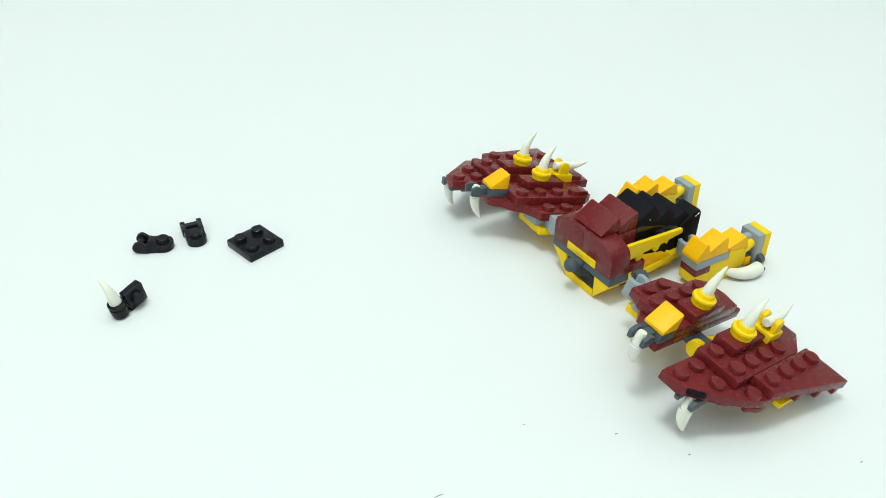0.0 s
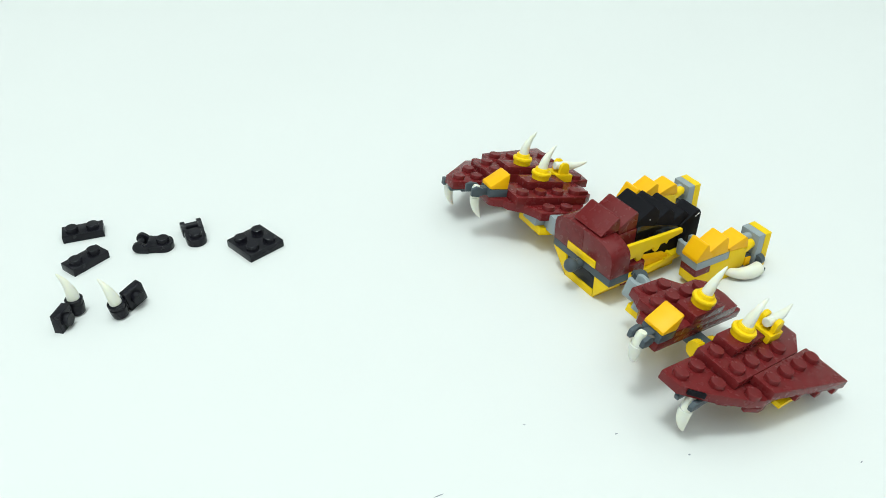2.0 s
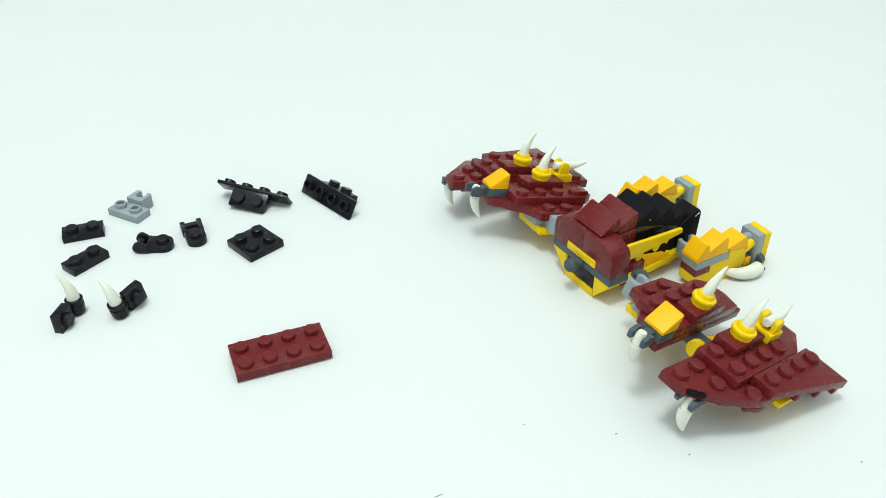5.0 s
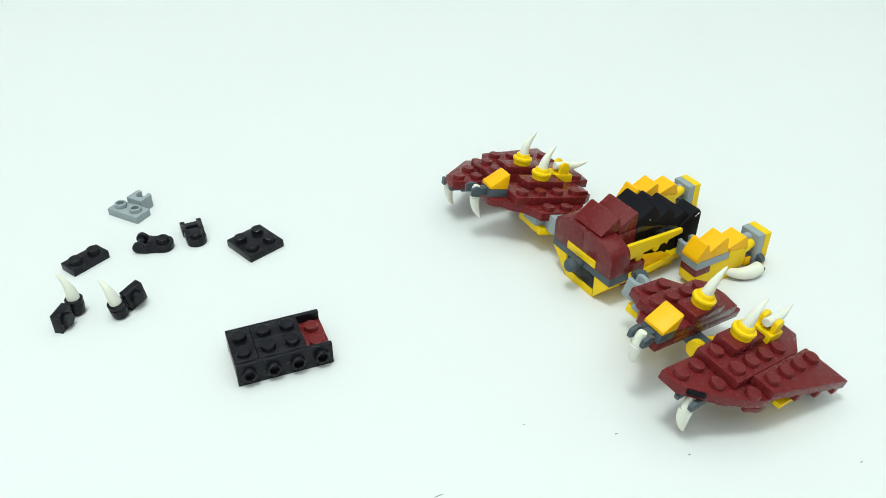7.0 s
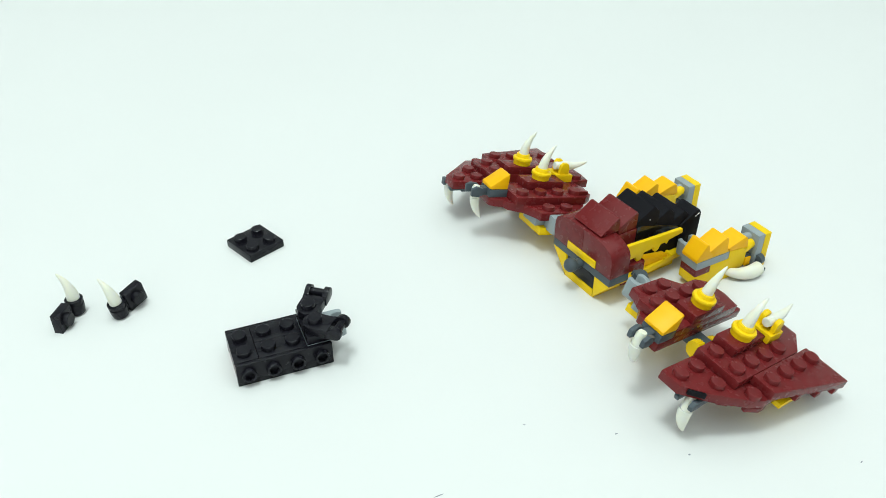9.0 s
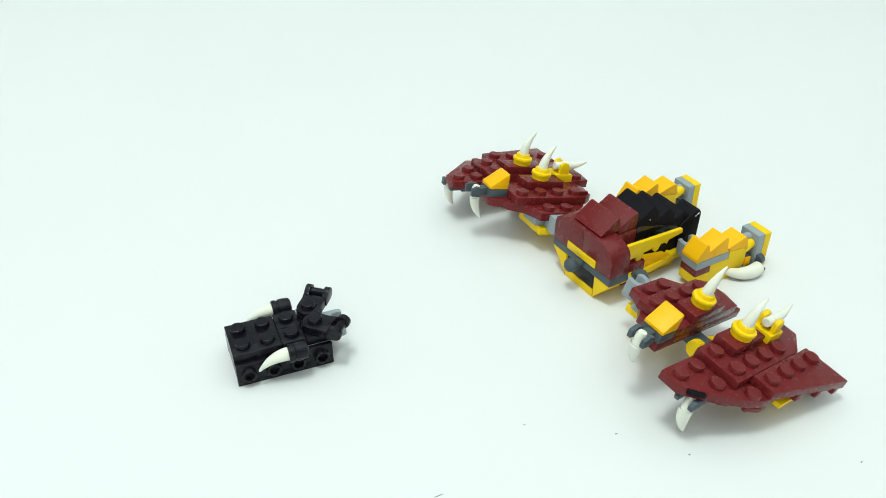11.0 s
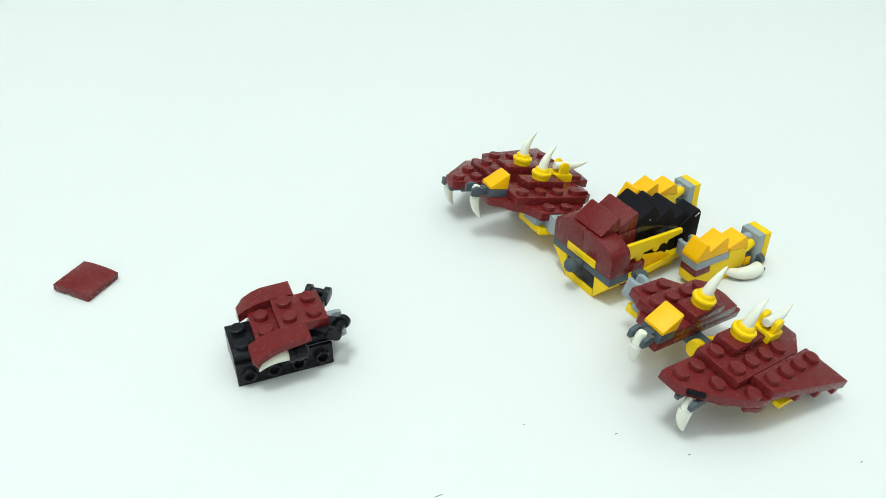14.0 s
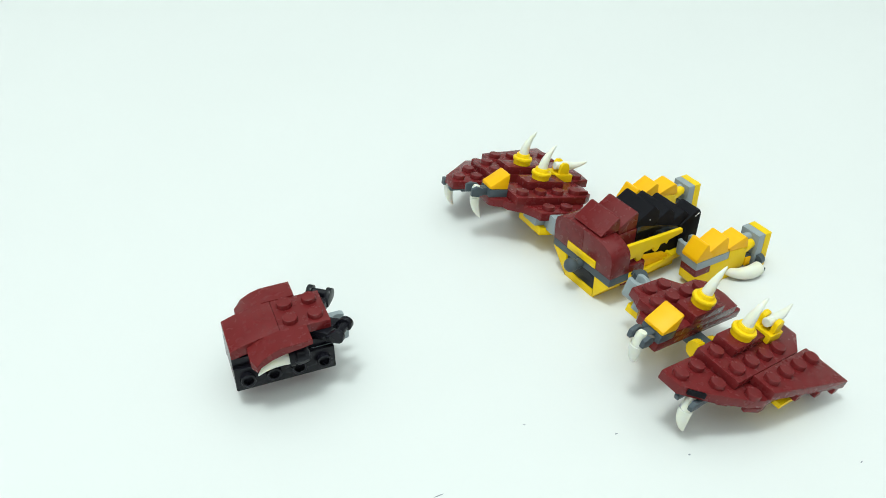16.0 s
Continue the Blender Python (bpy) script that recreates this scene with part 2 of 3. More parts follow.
    tube(bm, [(cx - 3.4, cy, 12.3), (cx - 3.1, cy, 12.3), (cx + 1.0, cy, 12.3)], [1.35, 1.6, 1.6])
    tusk(bm, (cx + 0.8, cy, 12.3), (cx + 6.5, cy, 11.8), (cx + (12.6 if s > 0 else 11.2), cy + s, 14.4), 2.0)
    part("horn", bm, IVORY, w, "ivory plastic horn")
    # eye and claw
    bm = bmesh.new()
    box(bm, 4.1, 11.9, Y(1) - 3.95, Y(1) + 3.95, 3.25, 6.4)
    wedge(bm, [(-0.5, 3.3), (4.3, 3.3), (4.3, 6.2), (2.2, 6.3), (-0.5, 5.6)], Y(1) - 1.6, Y(1) + 1.6, 0.3)
    for k in (-1, 1):
        wedge(bm, [(-3.2, 3.4), (0, 3.1), (1.8, 4.0), (1.6, 6.6), (-1.2, 7.2), (-3.4, 6.2)], Y(1) + k * 2.6 - 0.75, Y(1) + k * 2.6 + 0.75, 0.3)
    part("clip_plate", bm, DARK_GREY, w, "dark grey plate with a clip")
    bm = bmesh.new()
    wedge(bm, [(4.1, 6.45), (11.9, 6.45), (11.9, 12.6), (11.2, 12.8), (4.1, 7.7)], Y(1) - 3.9, Y(1) + 3.9, 0.6)
    part("slope_brick", bm, ORANGE, w, "bright orange slope as an eye")
    bm = bmesh.new()
    back = 0 if s > 0 else 0.8
    claw_tusk(bm, (-0.8 + back, Y(1), 6.8), (-1.7 + back, Y(1), -1.6), (3.3 + back, Y(1), -6.8), 2.15 if s > 0 else 1.95)
    part("claw", bm, IVORY, w, "ivory plastic claw")
    bm = bmesh.new()
    box(bm, 3.0, 10.5, Y(-1.6) - 3.9, Y(-1.6) + 3.9, -3.2, -0.03)
    for k in (-1, 1):
        wedge(bm, [(-1.5, -3.4), (3.2, -3.2), (3.2, -0.2), (-0.8, -0.1), (-2.2, -1.6)], Y(-1.7) + k * 2.6 - 0.8, Y(-1.7) + k * 2.6 + 0.8, 0.3)
    part("clip_plate", bm, DARK_GREY, w, "dark grey plate with a clip")
    bm = bmesh.new()
    claw_tusk(bm, *[(p[0], Y(p[1]), p[2]) for p in claw[:3]], claw[3])
    part("claw", bm, IVORY, w, "ivory plastic claw")
    if s < 0:
        bm = bmesh.new()
        box(bm, -4.5, -3.2, Y(-1.55) - 1.2, Y(-1.55) + 1.2, -1.2, 1.8, 0.3)
        part("clip", bm, DARK_GREY, w, "dark grey clip at the tip")
    # underside
    bm = bmesh.new()
    box(bm, 19, 35, min(Y(1.92), Y(3.1)), max(Y(1.92), Y(3.1)), -3.2, -0.03)
    part("plate", bm, GREY, w, "light grey plate")
    bm = bmesh.new()
    prism(bm, [(20.5, 10 * s), (36, 10 * s), (36, 22 * s), (33, 27 * s), (20.5, 27 * s)], -6.4, -3.25, 0.25)
    part("plate", bm, YELLOW, w, "yellow plate")
    bm = bmesh.new()
    box(bm, 27, 42, min(Y(-0.9), Y(-3.7)), max(Y(-0.9), Y(-3.7)), -1.8, -0.03)
    part("plate", bm, YELLOW, w, "yellow plate")
    bm = bmesh.new()
    box(bm, 24.2, 30.2, -7.0, 7.0, -3.25, -0.04)
    part("plate", bm, DARK_GREY, w, "dark grey plate")
    toothed = [(3.0 - 0.3 * (k % 2)) for k in range(40)]
    for x in (22.6, 32.6):
        bm = bmesh.new()
        prism(bm, [(q * math.cos(math.pi * k / 20), q * math.sin(math.pi * k / 20)) for k, q in enumerate(toothed)], -1.5, 1.5, 0, raw(x, 0, -1.2 if x < 30 else -3.2, 0, 90, 0))
        part("round_tile", bm, YELLOW, w, "yellow ridged round tile")
    bm = bmesh.new()
    for x, y in ((4.1, -3.78), (5.2, -4.05), (6.2, -4.28)):
        box(bm, 8 * x - 1.6, 8 * x + 1.6, Y(y) - 1.0, Y(y) + 1.0, 1.2, 3.2, 0.2)
    part("plate_rib", bm, DARK_RED, w)
    # joint towards the body
    bm = bmesh.new()
    socket_block(bm, 27, 25.0 * s, s, -4.0, 2.6, 7.6)
    part("joint_socket", bm, GREY, w, "light grey joint socket")
    return w


NEAR_WING = pose(0.06855, 0.18532, 0.0182, 9.31, 12.67, 39.79)
FAR_WING = pose(0.02965, 0.28508, 0.0150, -5.89, 12.47, 22.13)
wing(NEAR_WING @ mm(0, 8, 0), 1, (5.3, -1.15), ((2.0, -1.75, -0.6), (-1.0, -1.8, -8.0), (5.4, -1.92, -15.6), 2.25))
wing(FAR_WING @ mm(-16, 16, 0), -1, (5.2, 0.1), ((0.2, -1.75, 2.4), (-2.0, -1.75, -5.6), (2.7, -1.75, -10.9), 1.95))


# ---- the body: x towards the tail, y to its left ----
def torso():
    w = DRAGON

    def across(name, prof, x0, x1, mat, label="", bevel=0.25):
        """An outline in the y-z plane drawn out along x."""
        bm = bmesh.new()
        turn = Matrix(((0, 0, 1, 0), (1, 0, 0, 0), (0, 1, 0, 0), (0, 0, 0, 1)))
        prism(bm, prof, x0, x1, bevel, turn)
        return part(name, bm, mat, w, label)

    for s in (-1, 1):
        across("inverted_slope", [(8 * s, 0.0), (16 * s, 9.55), (8 * s, 9.55), (7.9 * s, 3.2), (7.9 * s, 0)], 0, 15.9, YELLOW, "yellow inverted slope")
        across("curved_slope", [(16 * s, 12.85), (16 * s, 20.5), (15.2 * s, 22.3), (13.4 * s, 23.7), (10.8 * s, 24.8), (7.4 * s, 25.35), (0.05 * s, 25.35), (0.05 * s, 16.1), (8 * s, 16.1), (8 * s, 12.85)],
               0.0, 8.5, DARK_RED, "dark red curved slope", 0.2)
    across("plate", [(-7.9, 0), (7.9, 0), (7.9, 3.2), (-7.9, 3.2)], 0, 40, YELLOW, "yellow plate")
    across("brick", [(-7.8, 3.25), (7.8, 3.25), (7.8, 9.5), (-7.8, 9.5)], 0.4, 30, BLACK, "black brick")
    across("plate", [(-16, 9.6), (16, 9.6), (16, 12.8), (-16, 12.8)], 0, 8.9, DARK_GREY, "dark grey plate")
    across("tile", [(-7.9, 12.85), (7.9, 12.85), (7.9, 16.05), (-7.9, 16.05)], -0.3, 8, YELLOW, "yellow tile above the snout")
    bm = bmesh.new()
    lathe(bm, [(2.7 * math.sin(math.pi * k / 16), -2.7 * math.cos(math.pi * k / 16)) for k in range(17)], raw(-3.9, 0.6, 10.8))
    tube(bm, [(-3, 0, 10.6), (1, 0, 10.8)], [1.8, 1.8])
    part("joint_ball", bm, DARK_GREY, w, "dark grey joint ball")
    # roof slopes
    bm = bmesh.new()
    wedge(bm, [(1.3, 25.75), (1.3, 26.2), (8.5, 31.2), (9.4, 31.2), (9.6, 30.6), (9.6, 25.75)], -7.6, 7.6, 0.3)
    part("slope_brick", bm, DARK_RED, w, "dark red slope")
    bm = bmesh.new()
    wedge(bm, [(9.65, 24.0), (9.65, 26.6), (12.4, 28.3), (17.0, 30.9), (17.8, 30.8), (18.1, 30.2), (18.1, 24.0)], -7.6, 7.6, 0.3)
    part("slope_brick", bm, DARK_RED, w, "dark red slope")
    bm = bmesh.new()
    box(bm, 8.6, 18.0, -7.9, 7.9, 12.85, 23.95)
    part("brick", bm, DARK_RED, w, "dark red brick")
    bm = bmesh.new()
    wedge(bm, [(18.15, 16.1), (18.15, 24.2), (20.0, 24.2), (30.5, 21.2), (40, 17.6), (40, 16.1)], -7.95, 7.95, 0.2)
    part("brick", bm, BLACK_GLOSS, w, "glossy black brick of the flank")
    for k in (-1, 1):
        bm = bmesh.new()
        y0, y1 = sorted((8.0 * k, 12.8 * k))
        box(bm, 9, 19.6, y0, y1, 4.5, 12.4, 0.5)
        part("brick", bm, DARK_RED, w, "dark red brick beside the joint")
    for x, z in ((26, 30.4), (34, 26.9), (42, 23.4)):
        bm = bmesh.new()
        wedge(bm, [(x - 8.2, z - 4.2), (x - 8.2, z - 11), (x + 2.6, z - 11), (x + 2.6, z - 2.6), (x + 0.2, z), (x - 0.6, z)], -7.7, 7.7, 0.3)
        part("slope_brick", bm, BLACK_MATT, w, "black slope of the back")
    bm = bmesh.new()
    wedge(bm, [(40, 3.3), (48, 3.3), (49.8, 7), (50.2, 20.6), (49.0, 22.2), (47.6, 22.2), (40, 17.5)], -8.5, 0.6, 0.4)
    wedge(bm, [(40, 3.3), (48, 3.3), (50, 8), (50, 15), (40, 15)], 0.62, 8.0, 0.4)
    part("tail_brick", bm, BLACK_MATT, w, "black tail brick")
    bm = bmesh.new()
    box(bm, 19, 46, -7.6, 7.6, 3.3, 16)
    part("brick", bm, BLACK_MATT, w, "black brick")
    # side blades: wedge plates on edge, hollow side down
    for s in (-1, 1):
        bm = bmesh.new()
        y0, y1 = sorted((s * 10.6, s * 12.0))
        wedge(bm, [(8.8, 11.6), (10.8, 12.0), (11.6, 14.4), (15.4, 14.7), (16.2, 12.4), (18.0, 12.6), (19.2, 15.3), (23.8, 15.8), (24.6, 13.7), (26.2, 14.0), (27.2, 16.2), (29.2, 16.2), (30.2, 15.2), (31.4, 16.8), (37.8, 17.7), (37.4, 19.5), (8.8, 21.1)], y0, y1, 0.15)
        part("side_blade", bm, YELLOW, w, "yellow wedge plate on edge")
        bm = bmesh.new()
        prism(bm, [(16.2, 8 * s), (16.2, 13.0 * s), (44, 10.2 * s), (44, 8 * s)], 5.0, 7.6, 0.2)
        for x in (30.6, 34.4):
            box(bm, x, x + 1.3, *sorted((8.2 * s, 11.6 * s)), 7.4, 8.4, 0.2)
        part("wedge_plate", bm, YELLOW, w, "yellow wedge plate")
        bm = bmesh.new()
        y0, y1 = sorted((s * 7.8, s * 11.0))
        wedge(bm, [(19.7, 7.65), (19.7, 11.0), (21.0, 11.0), (33, 8.6), (33, 7.65)], y0, y1, 0.2)
        part("slope_brick", bm, ORANGE, w, "bright orange slope under the blade")
        bm = bmesh.new()
        lathe(bm, [(0, -3.2), (2.2, -2.4), (3.2, 0), (2.2, 2.4), (0, 3.2)], raw(13.5, 17.4 * s, 9.5))
        tube(bm, [(13.5, 14 * s, 9.5), (13.5, 18 * s, 9.5)], [1.6, 1.6])
        part("joint_ball", bm, DARK_GREY, w, "dark grey joint ball")
    return w


torso()


def scuffs():
    """Small pale knocks on the black bricks."""
    for x, y, z, a, b in ((24.0, -7.85, 25.6, 0.22, 0.22), (42.1, -7.85, 17.2, 0.3, 0.2), (48.5, -8.6, 20.4, 0.7, 0.2), (47.4, -8.6, 19.8, 0.35, 0.25)):
        bm = bmesh.new()
        lathe(bm, [(0, -0.1), (1, -0.1), (0.8, 0.1), (0, 0.14)], raw(x, y, z, 90, 0, 0) @ Matrix.Rotation(0.5, 4, "Z") @ Matrix.Diagonal((a, b, 1, 1)), 10)
        part("scuff", bm, WALL, DRAGON, "pale scuff mark")


scuffs()


# ---- hind legs: x towards the foot ----
def leg(m, toe, height):
    w = HOME @ m
    for prof in ([(-0.4, 12.85), (7.4, 12.85), (7.4, 15.5), (5.2, 16.6), (4.9, 19.2), (4.0, 19.8), (3.4, 19.6), (-0.4, 14.2)],
                 [(7.42, 12.85), (16, 12.85), (14.6, 14.2), (14.1, 19.3), (13.2, 19.9), (12.5, 19.7), (5.4, 16.2)],
                 [(16.02, 12.85), (23.0, 12.0), (25.4, 11.6), (24.4, 16.0), (23.4, 16.8), (22.6, 16.8), (14.8, 14.4)]):
        bm = bmesh.new()
        wedge(bm, prof, -3.95, 3.95, 0.4)
        part("slope_brick", bm, ORANGE, w, "bright orange slope")
    bm = bmesh.new()
    box(bm, 0, 15.9, -4, 4, 9.6, 12.8)
    part("plate", bm, GREY, w, "light grey plate")
    bm = bmesh.new()
    box(bm, 0.1, 7.2, -3.95, 3.95, 6.6, 9.57)
    part("plate", bm, DARK_RED, w, "dark red plate")
    bm = bmesh.new()
    wedge(bm, [(0, 3.2), (0, 6.55), (7.3, 6.55), (7.3, 9.5), (16.0, 9.5), (16.0, 12.8), (23, 11.9), (25.2, 10.6), (25.2, 4), (21, 0), (3, 0)], -3.9, 3.9, 0.25)
    part("brick", bm, YELLOW, w, "yellow brick")
    foot = w @ mm(31.0 if toe else 32.2, -0.4, 0, 0, 0, 0)
    bm = bmesh.new()
    box(bm, -1.6, 1.6, -4.4, 4.4, 0.05, height)
    tube(bm, [(-7, 1.0, height - 2.4), (-1.5, 0.4, height - 2.4)], [1.55, 1.55])
    part("foot_plate", bm, GREY, foot, "light grey foot plate on edge")
    bm = bmesh.new()
    box(bm, 1.65, 4.8, -4.4, 4.4, 0.05, height)
    part("sole_plate", bm, YELLOW, foot, "yellow sole plate on edge")
    bm = bmesh.new()
    tube(bm, [(22, -1.5, 9.0), (26.5, -1.8, 10.6), (29.2, -1.9, 11.2), (30.2, -1.9, 11.3)], [2.3, 2.2, 1.8, 1.0])
    part("peg", bm, YELLOW, w, "yellow peg")
    bm = bmesh.new()
    box(bm, 24.6, 28.5, -3.6, 2.5, 2.5, 7.5, 0.5)
    part("hinge", bm, DARK_GREY, w, "dark grey hinge")
    bm = bmesh.new()
    box(bm, 25.3, 28.0, -4.3, -2.0, 3.0, 6.6, 0.3)
    part("hinge_plate", bm, ORANGE, w, "bright orange plate")
    bm = bmesh.new()
    k = 1 if toe else -1
    socket_block(bm, 7.8, 3.7 * k, k, 7.4, 13.2, 7.6)
    part("joint_socket", bm, GREY, w, "light grey joint socket")
    if toe:
        bm = bmesh.new()
        tube(bm, [(29.7, -6.9, 2.7), (31.0, -6.4, 2.7)], [1.5, 1.5])
        tube(bm, [(30.2, -5.2, 4.6), (32.6, -4.6, 4.6)], [2.3, 2.3])
        tube(bm, [(31.2, -8.2, 1.6), (32.2, -2.6, 1.8)], [1.3, 1.3])
        part("claw_holder", bm, DARK_GREY, w, "dark grey claw holder")
        bm = bmesh.new()
        line = bend((29.6, -7.4, 2.75), (21.0, -9.8, 2.7), (17.0, -2.6, 2.9), 12)
        tube(bm, line, [2.6, 2.7, 2.7, 2.68, 2.6, 2.5, 2.4, 2.25, 2.1, 1.95, 1.75, 1.5, 1.2], flat=0.95)
        part("claw", bm, IVORY, w, "ivory plastic claw lying on the paper")


leg(pose(0.0899, 0.2551, 0, 0, 0, 29.2), True, 15.4)
leg(pose(0.0720, 0.2931, 0, 0, 0, 29.2), False, 13.4)


# ---- loose pieces of the head ----
FAR_OFF = -420   # pieces wait to the left, out of view
MODULE = pose(-0.05466, 0.21676, 0.0006, 0, 0, 21.84)
LIFT = mm(2.0, -8.5, 6.3)
PIECES = []


def piece(ob, table, seat, arrive, attach):
    """table: the pose on the paper; seat: its place in the finished head."""
    PIECES.append((ob, table, seat, arrive, attach))
    ob.matrix_basis = table if table is not None else seat
    return ob


def bracket_mesh():
    bm = bmesh.new()
    box(bm, -7.9, 7.9, -4, 4, -3.2, 0)
    box(bm, -15.9, 15.9, -5.6, -4.02, -8.6, 0, 0.35)
    for x in (-4, 4):
        stud(bm, x, 0, 0)
    for x in (-12, -4, 4, 12):
        hollow_stud(bm, 0, 0, 0, raw(x, -5.6, -4, 90, 0, 0))
    return bm


def bar_plate_mesh():
    bm = bmesh.new()
    arc = [(-4 * math.cos(a), 4 * math.sin(a)) for a in (radians(d) for d in range(-80, 81, 16))]
    pts = arc + [(3.2, 3.9), (6.0, 3.9), (6.0, -3.9), (3.2, -3.9)]
    prism(bm, pts[::-1], 0, 3.2, 0.2)
    stud(bm, 0, 0, 3.2)
    knob = [(8.8 + 2.3 * math.cos(radians(d)), 2.6 + 2.3 * math.sin(radians(d))) for d in range(-90, 136, 25)]
    for k in (-1, 1):
        wedge(bm, [(5.0, 0.05)] + knob + [(6.1, 3.15), (5.0, 3.15)], k * 3.3 - 0.95, k * 3.3 + 0.95, 0.25)
    tube(bm, [(8.7, -3.4, 2.5), (8.7, 3.4, 2.5)], [1.5, 1.5])
    return bm


def socket_plate_mesh():
    bm = bmesh.new()
    box(bm, -7.9, 7.9, -3.9, 3.9, 0, 3.2)
    for x in (-4, 4):
        hollow_stud(bm, x, 0, 3.2)
    socket_block(bm, 0, 3.7, 1, -0.0, 5.7)
    return bm


def horn_holder(s, label):
    """s: the side, along y, of the round holder."""
    reach, rise = (7.9, 2.1) if s > 0 else (7.2, 1.6)
    w = thing("horn_holder", Matrix(), label, "toy brick", "loose head pieces")
    bm = bmesh.new()
    box(bm, -3.9, 3.9, -3.9, 3.9, 0, 3.2)
    stud(bm, 0, 0, 3.2)
    box(bm, -2.2, 2.2, min(3.5 * s, 5.5 * s), max(3.5 * s, 5.5 * s), 0.4, 2.8, 0.1)
    lathe(bm, [(0, -3.4), (2.3, -3.4), (2.85, -3.0), (3.15, -1.0), (3.1, 0.7), (2.8, 1.0), (2.8, 1.4), (3.15, 1.6), (3.15, 2.8), (2.8, 3.1), (2.4, 3.1), (0, 3.0)], raw(0, reach * s, rise, 0, -90, 0))
    part("holder", bm, BLACK, w, "black plate with a round holder")
    bm = bmesh.new()
    tusk(bm, (-2.7, reach * s, rise), (-8.8, reach * s, rise + 0.3), (-12.8, (reach + 0.2) * s, rise - 4.0), 2.25)
    part("horn", bm, IVORY, w, "ivory plastic horn")
    return w


def mudguard_mesh():
    bm = bmesh.new()
    box(bm, -7.9, 7.9, -8.2, 8.2, 0, 3.2)
    for x in (-4, 4):
        for y in (-4, 4):
            stud(bm, x, y, 3.2)
    xs = [8.1, -1.5, -4.5, -8.0, -10.8]
    inner = [6.4, 6.2, 5.6, 4.5, 3.2]
    outer = [5.9, 5.7, 4.9, 3.3, 1.7]
    for s in (-1, 1):
        t = bmesh.new()
        rows = []
        lift = (0.5, 0.5, 0.5, 0.3, 0) if s > 0 else (1.1, 1.0, 0.7, 0.2, -0.2)
        for x, zi, zo, up, th in zip(xs, inner, outer, lift, (1.6, 3.0, 3.4, 5.2, 6.0) if s > 0 else (1.6, 2.8, 2.6, 2.3, 1.9)):
            xo = x + (1.4 if x < -10 else 0)
            zi, zo = zi + up * 0.6, zo + up
            rows.append([t.verts.new(p) for p in ((x, 7.9 * s, zi), (x, 13.0 * s, zi * 0.55 + zo * 0.45), (xo, 16.0 * s, zo), (xo, 16.0 * s, zo - th), (x, 14.4 * s, zi * 0.3 + zo * 0.7 - th * 0.85), (x, 7.9 * s, zi - 3.2))])
        for a, b in zip(rows, rows[1:]):
            for i in range(6):
                j = (i + 1) % 6
                t.faces.new((a[i], a[j], b[j], b[i]))
        t.faces.new(rows[0][::-1])
        t.faces.new(rows[-1])
        bmesh.ops.recalc_face_normals(t, faces=t.faces)
        join(bm, t)
    return bm


def curved_slope_mesh():
    bm = bmesh.new()
    top = [(8, 6.4), (5, 6.2), (2, 5.75), (-1, 5.05), (-3.5, 4.45), (-5.8, 3.7), (-7.9, 2.9)]
    wedge(bm, [(-7.9, 0.0), (-6.6, 0.0), (-2.6, 0.89), (-2.1, 2.3), (-0.2, 2.3), (0.3, 1.54), (8, 3.25)] + top, -7.9, 7.9, 0.1)
    return bm


GROUP = "loose head pieces"


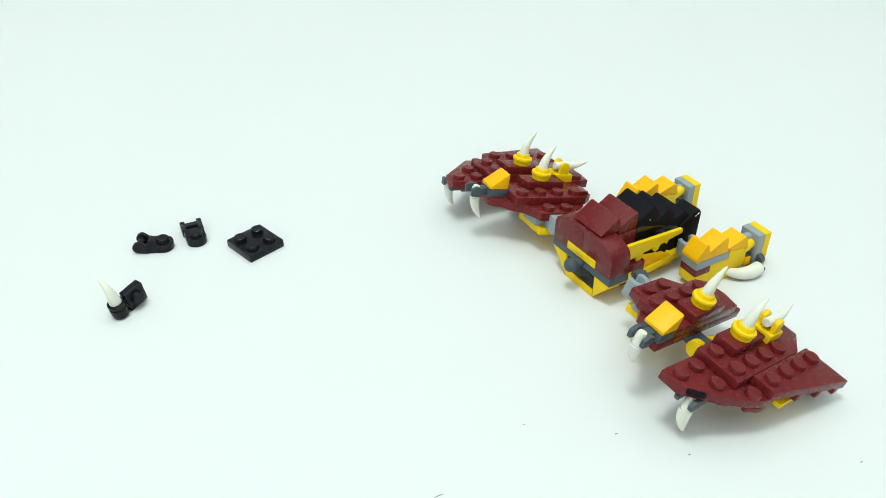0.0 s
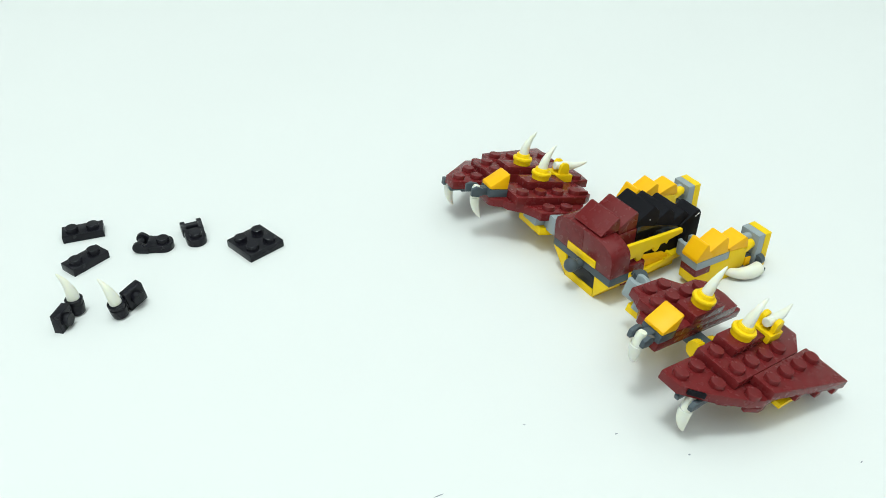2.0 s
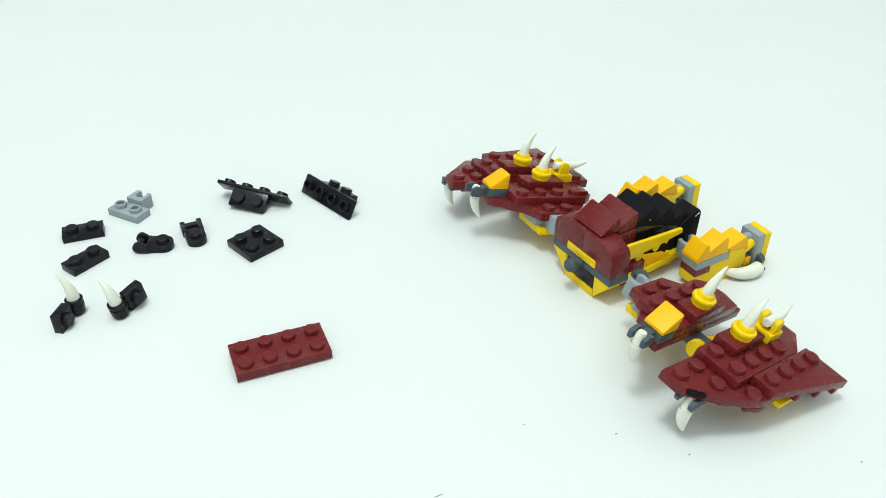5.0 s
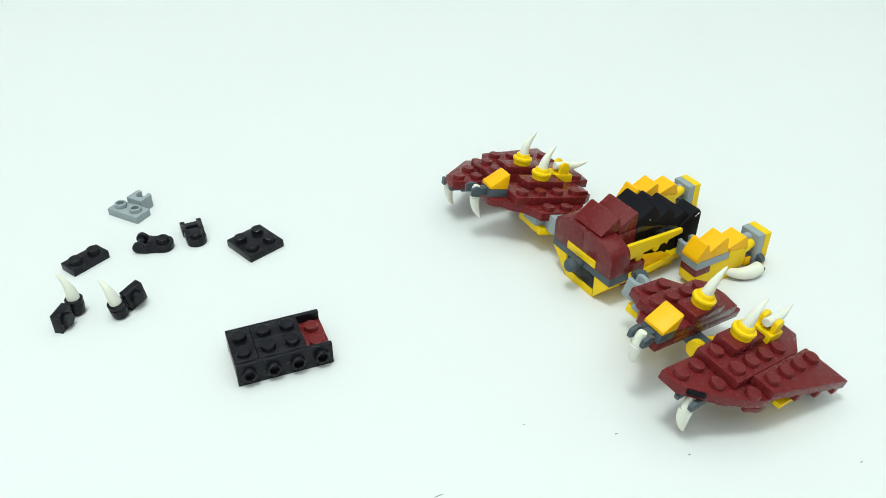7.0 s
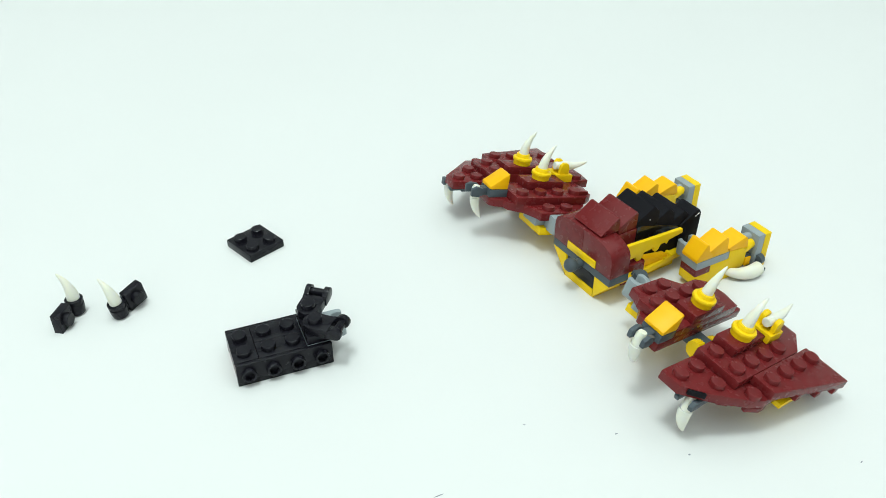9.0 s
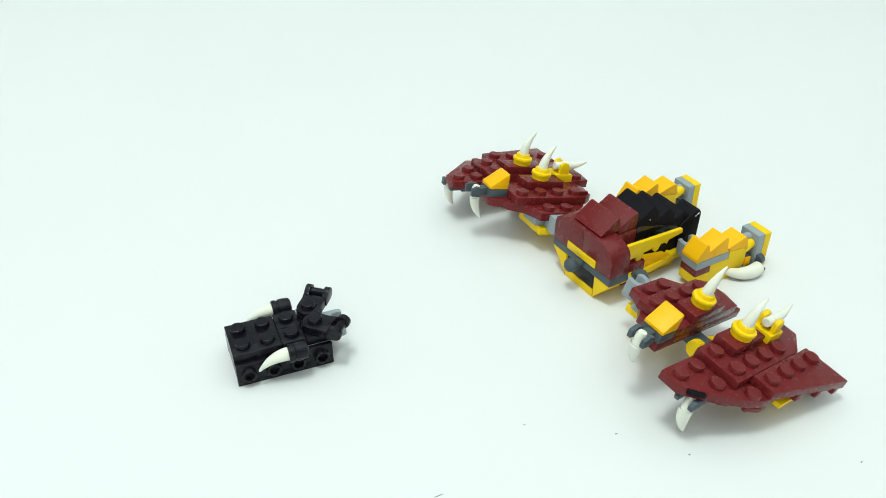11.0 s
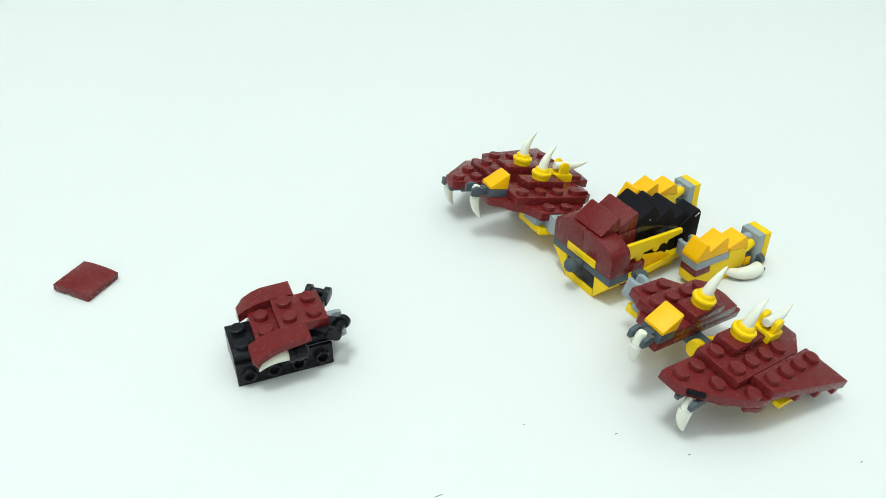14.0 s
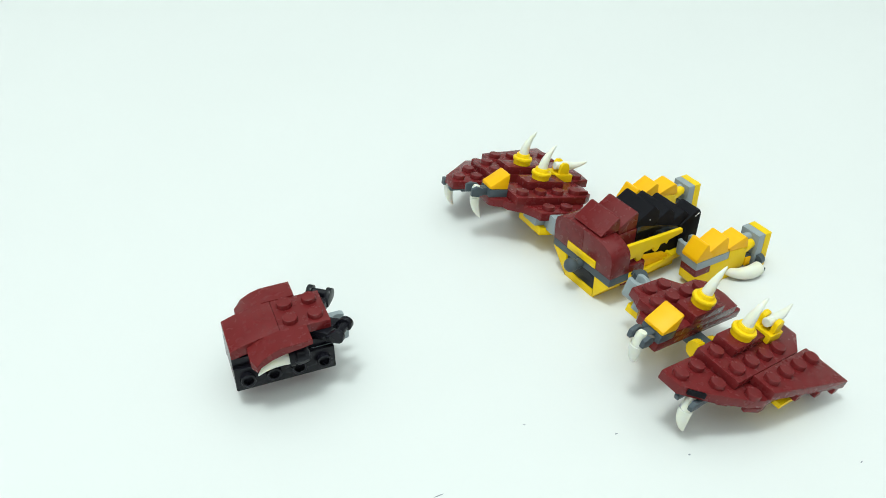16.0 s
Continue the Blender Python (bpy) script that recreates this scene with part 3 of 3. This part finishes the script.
def loose():
    red = solo("plate", plate_mesh(4, 2), DARK_RED, Matrix(), "dark red two by four stud plate", "toy brick", GROUP)
    piece(red, mm(-48.35, 251.6, 0, 0, 0, 22.9), mm(0, 0, 1.6), 3.75, None)
    p = solo("plate", plate_mesh(2, 2), BLACK, Matrix(), "black two by two stud plate", "toy brick", GROUP)
    piece(p, mm(-74.31, 280.96, 0, 0, 0, 45.6), mm(-8, 0, 8.0), None, 9.55)
    p = solo("plate", plate_mesh(2, 1), BLACK, Matrix(), "black one by two stud plate", "toy brick", GROUP)
    piece(p, mm(-137.7, 269.4, 0, 0, 0, 54.4), mm(12, 0, 8.0, 0, 0, 90), 0.85, 7.75)
    p = solo("plate", plate_mesh(2, 1), BLACK, Matrix(), "black one by two stud plate", "toy brick", GROUP)
    piece(p, mm(-145.17, 288.87, 0, 0, 0, 19.9), mm(-12, 0, 4.8, 0, 0, 90), 1.45, 6.55)
    p = solo("socket_plate", socket_plate_mesh(), GREY, Matrix(), "light grey plate with hollow studs and a joint socket", "toy brick", GROUP)
    piece(p, mm(-131.1, 303.8, 0, 0, 0, -26.8), mm(12, 0, 4.8, 0, 0, -90), 2.05, 7.15)
    p = solo("bracket", bracket_mesh(), BLACK, Matrix(), "black bracket with a row of four side studs", "toy brick", GROUP)
    piece(p, pose(-0.0818, 0.3085, 0.0046, -39.93, -6.02, 164.52), mm(0, 4, 8.0, 0, 0, 180), 2.55, 5.35)
    p = solo("bracket", bracket_mesh(), BLACK, Matrix(), "black bracket with a row of four side studs", "toy brick", GROUP)
    piece(p, pose(-0.0441, 0.3171, 0.0049, -30.85, 0.25, -45.20), mm(0, -4, 8.0), 3.15, 5.95)
    p = solo("bar_plate", bar_plate_mesh(), BLACK, Matrix(), "black rounded plate with a bar handle", "toy brick", GROUP)
    piece(p, mm(-110.5, 280.2, 0, 0, 0, 183), mm(12, -4, 11.2, 0, 0, -40), None, 8.95)
    p = solo("bar_plate", bar_plate_mesh(), BLACK, Matrix(), "black rounded plate with a bar handle", "toy brick", GROUP)
    piece(p, mm(-98.4, 284.1, 0, 0, 0, 116), mm(12, 4, 11.2, 0, 0, 53), None, 8.35)
    up = Matrix(((0, 0.545, 0.839, 0), (0, 0.839, -0.545, 0), (-1, 0, 0, 0), (0, 0, 0, 1)))
    h = horn_holder(-1, "black horn holder with an ivory horn standing upright")
    piece(h, mm(-115.0, 237.8, 3.6) @ up @ mm(0, 0, 0, 0, 0, 9) @ mm(0, 7.2, -1.6), mm(4, -4, 8.0), None, 10.15)
    up = Matrix(((0, 0.17, 0.985, 0), (0, 0.985, -0.17, 0), (-1, 0, 0, 0), (0, 0, 0, 1)))
    h = horn_holder(1, "black horn holder with an ivory horn standing upright")
    piece(h, mm(-131.6, 239.3, 3.5) @ up @ mm(0, -7.2, -1.6), mm(4, 4, 8.0), 0.25, 10.75)
    p = solo("wheel_arch_piece", mudguard_mesh(), DARK_RED, Matrix(), "dark red studded piece with two flared arches", "toy brick", GROUP)
    piece(p, mm(-92.5, 254.9, 0.9, 1.4, 4.2, 35.4), mm(0, 0, 11.2), 11.25, 13.05)
    p = solo("curved_slope", curved_slope_mesh(), DARK_RED, Matrix(), "smooth dark red curved slope piece", "toy brick", GROUP)
    piece(p, mm(-133.7, 256.3, -1.25, 0, 14.0, -24.2), mm(-8, 0, 11.2), 11.85, 14.25)
    p = solo("plate", plate_mesh(2, 2), DARK_RED, Matrix(), "dark red two by two stud plate", "toy brick", GROUP)
    piece(p, mm(-125.39, 217.69, 0, 0, 0, 67.3), mm(8, 0, 14.4), 12.45, 13.65)


loose()


def specks():
    for x, y, a, b, rz in ((52.7, 182.0, 0.5, 0.22, 15), (73.0, 173.8, 0.35, 0.3, 0), (-1.2, 158.8, 1.6, 0.16, 25), (25.0, 185.7, 0.5, 0.15, -20), (122.9, 171.0, 0.5, 0.2, 40)):
        bm = bmesh.new()
        lathe(bm, [(0, 0), (1, 0.02), (0.8, 0.1), (0, 0.14)], Matrix.Diagonal((a, b, 1, 1)), 10)
        tagged(solo("dust_speck", bm, SPECK, mm(x, y, 0, 0, 0, rz), "tiny grey speck of dust on the paper", "dust", "specks of dust"))


specks()


# ---- stop-motion: each piece is moved by a jump between two pictures ----
def between(a, b, u):
    q = a.to_quaternion().slerp(b.to_quaternion(), u)
    return Matrix.LocRotScale(a.translation.lerp(b.translation, u), q, None)


def jump(rows, t, a, b):
    """Hold a until t, then b: the piece is shifted between two pictures."""
    t = (frame(t) - 1) / FPS
    rows += [(t - 2 / FPS, a), (t - 1 / FPS, a), (t, between(a, b, 0.5)), (t + 1 / FPS, b), (t + 2 / FPS, b)]


def motions():
    for ob, table, seat, arrive, attach in PIECES:
        aside = mm(FAR_OFF, 0, 0) @ table
        rows = []
        if arrive is None:
            rows.append((0, table))
        else:
            rows.append((0, aside))
            jump(rows, arrive, aside, table)
        final = MODULE @ seat
        if attach is None:
            # the base plate slides to where the head is built
            rows += [(3.9, table), (4.0, table), (4.1, mm(-48.5, 248.2, 0, 0, 0, 22.9)), (4.2, mm(-48.62, 244.33, 0, 0, 0, 22.9)), (4.9, MODULE), (5.0, MODULE)]
            jump(rows, 5.35, MODULE, final)
        else:
            jump(rows, attach, table, final)
        jump(rows, 15.55, final, LIFT @ final)
        rows.append((16.0, LIFT @ final))
        walk(ob, rows)


motions()
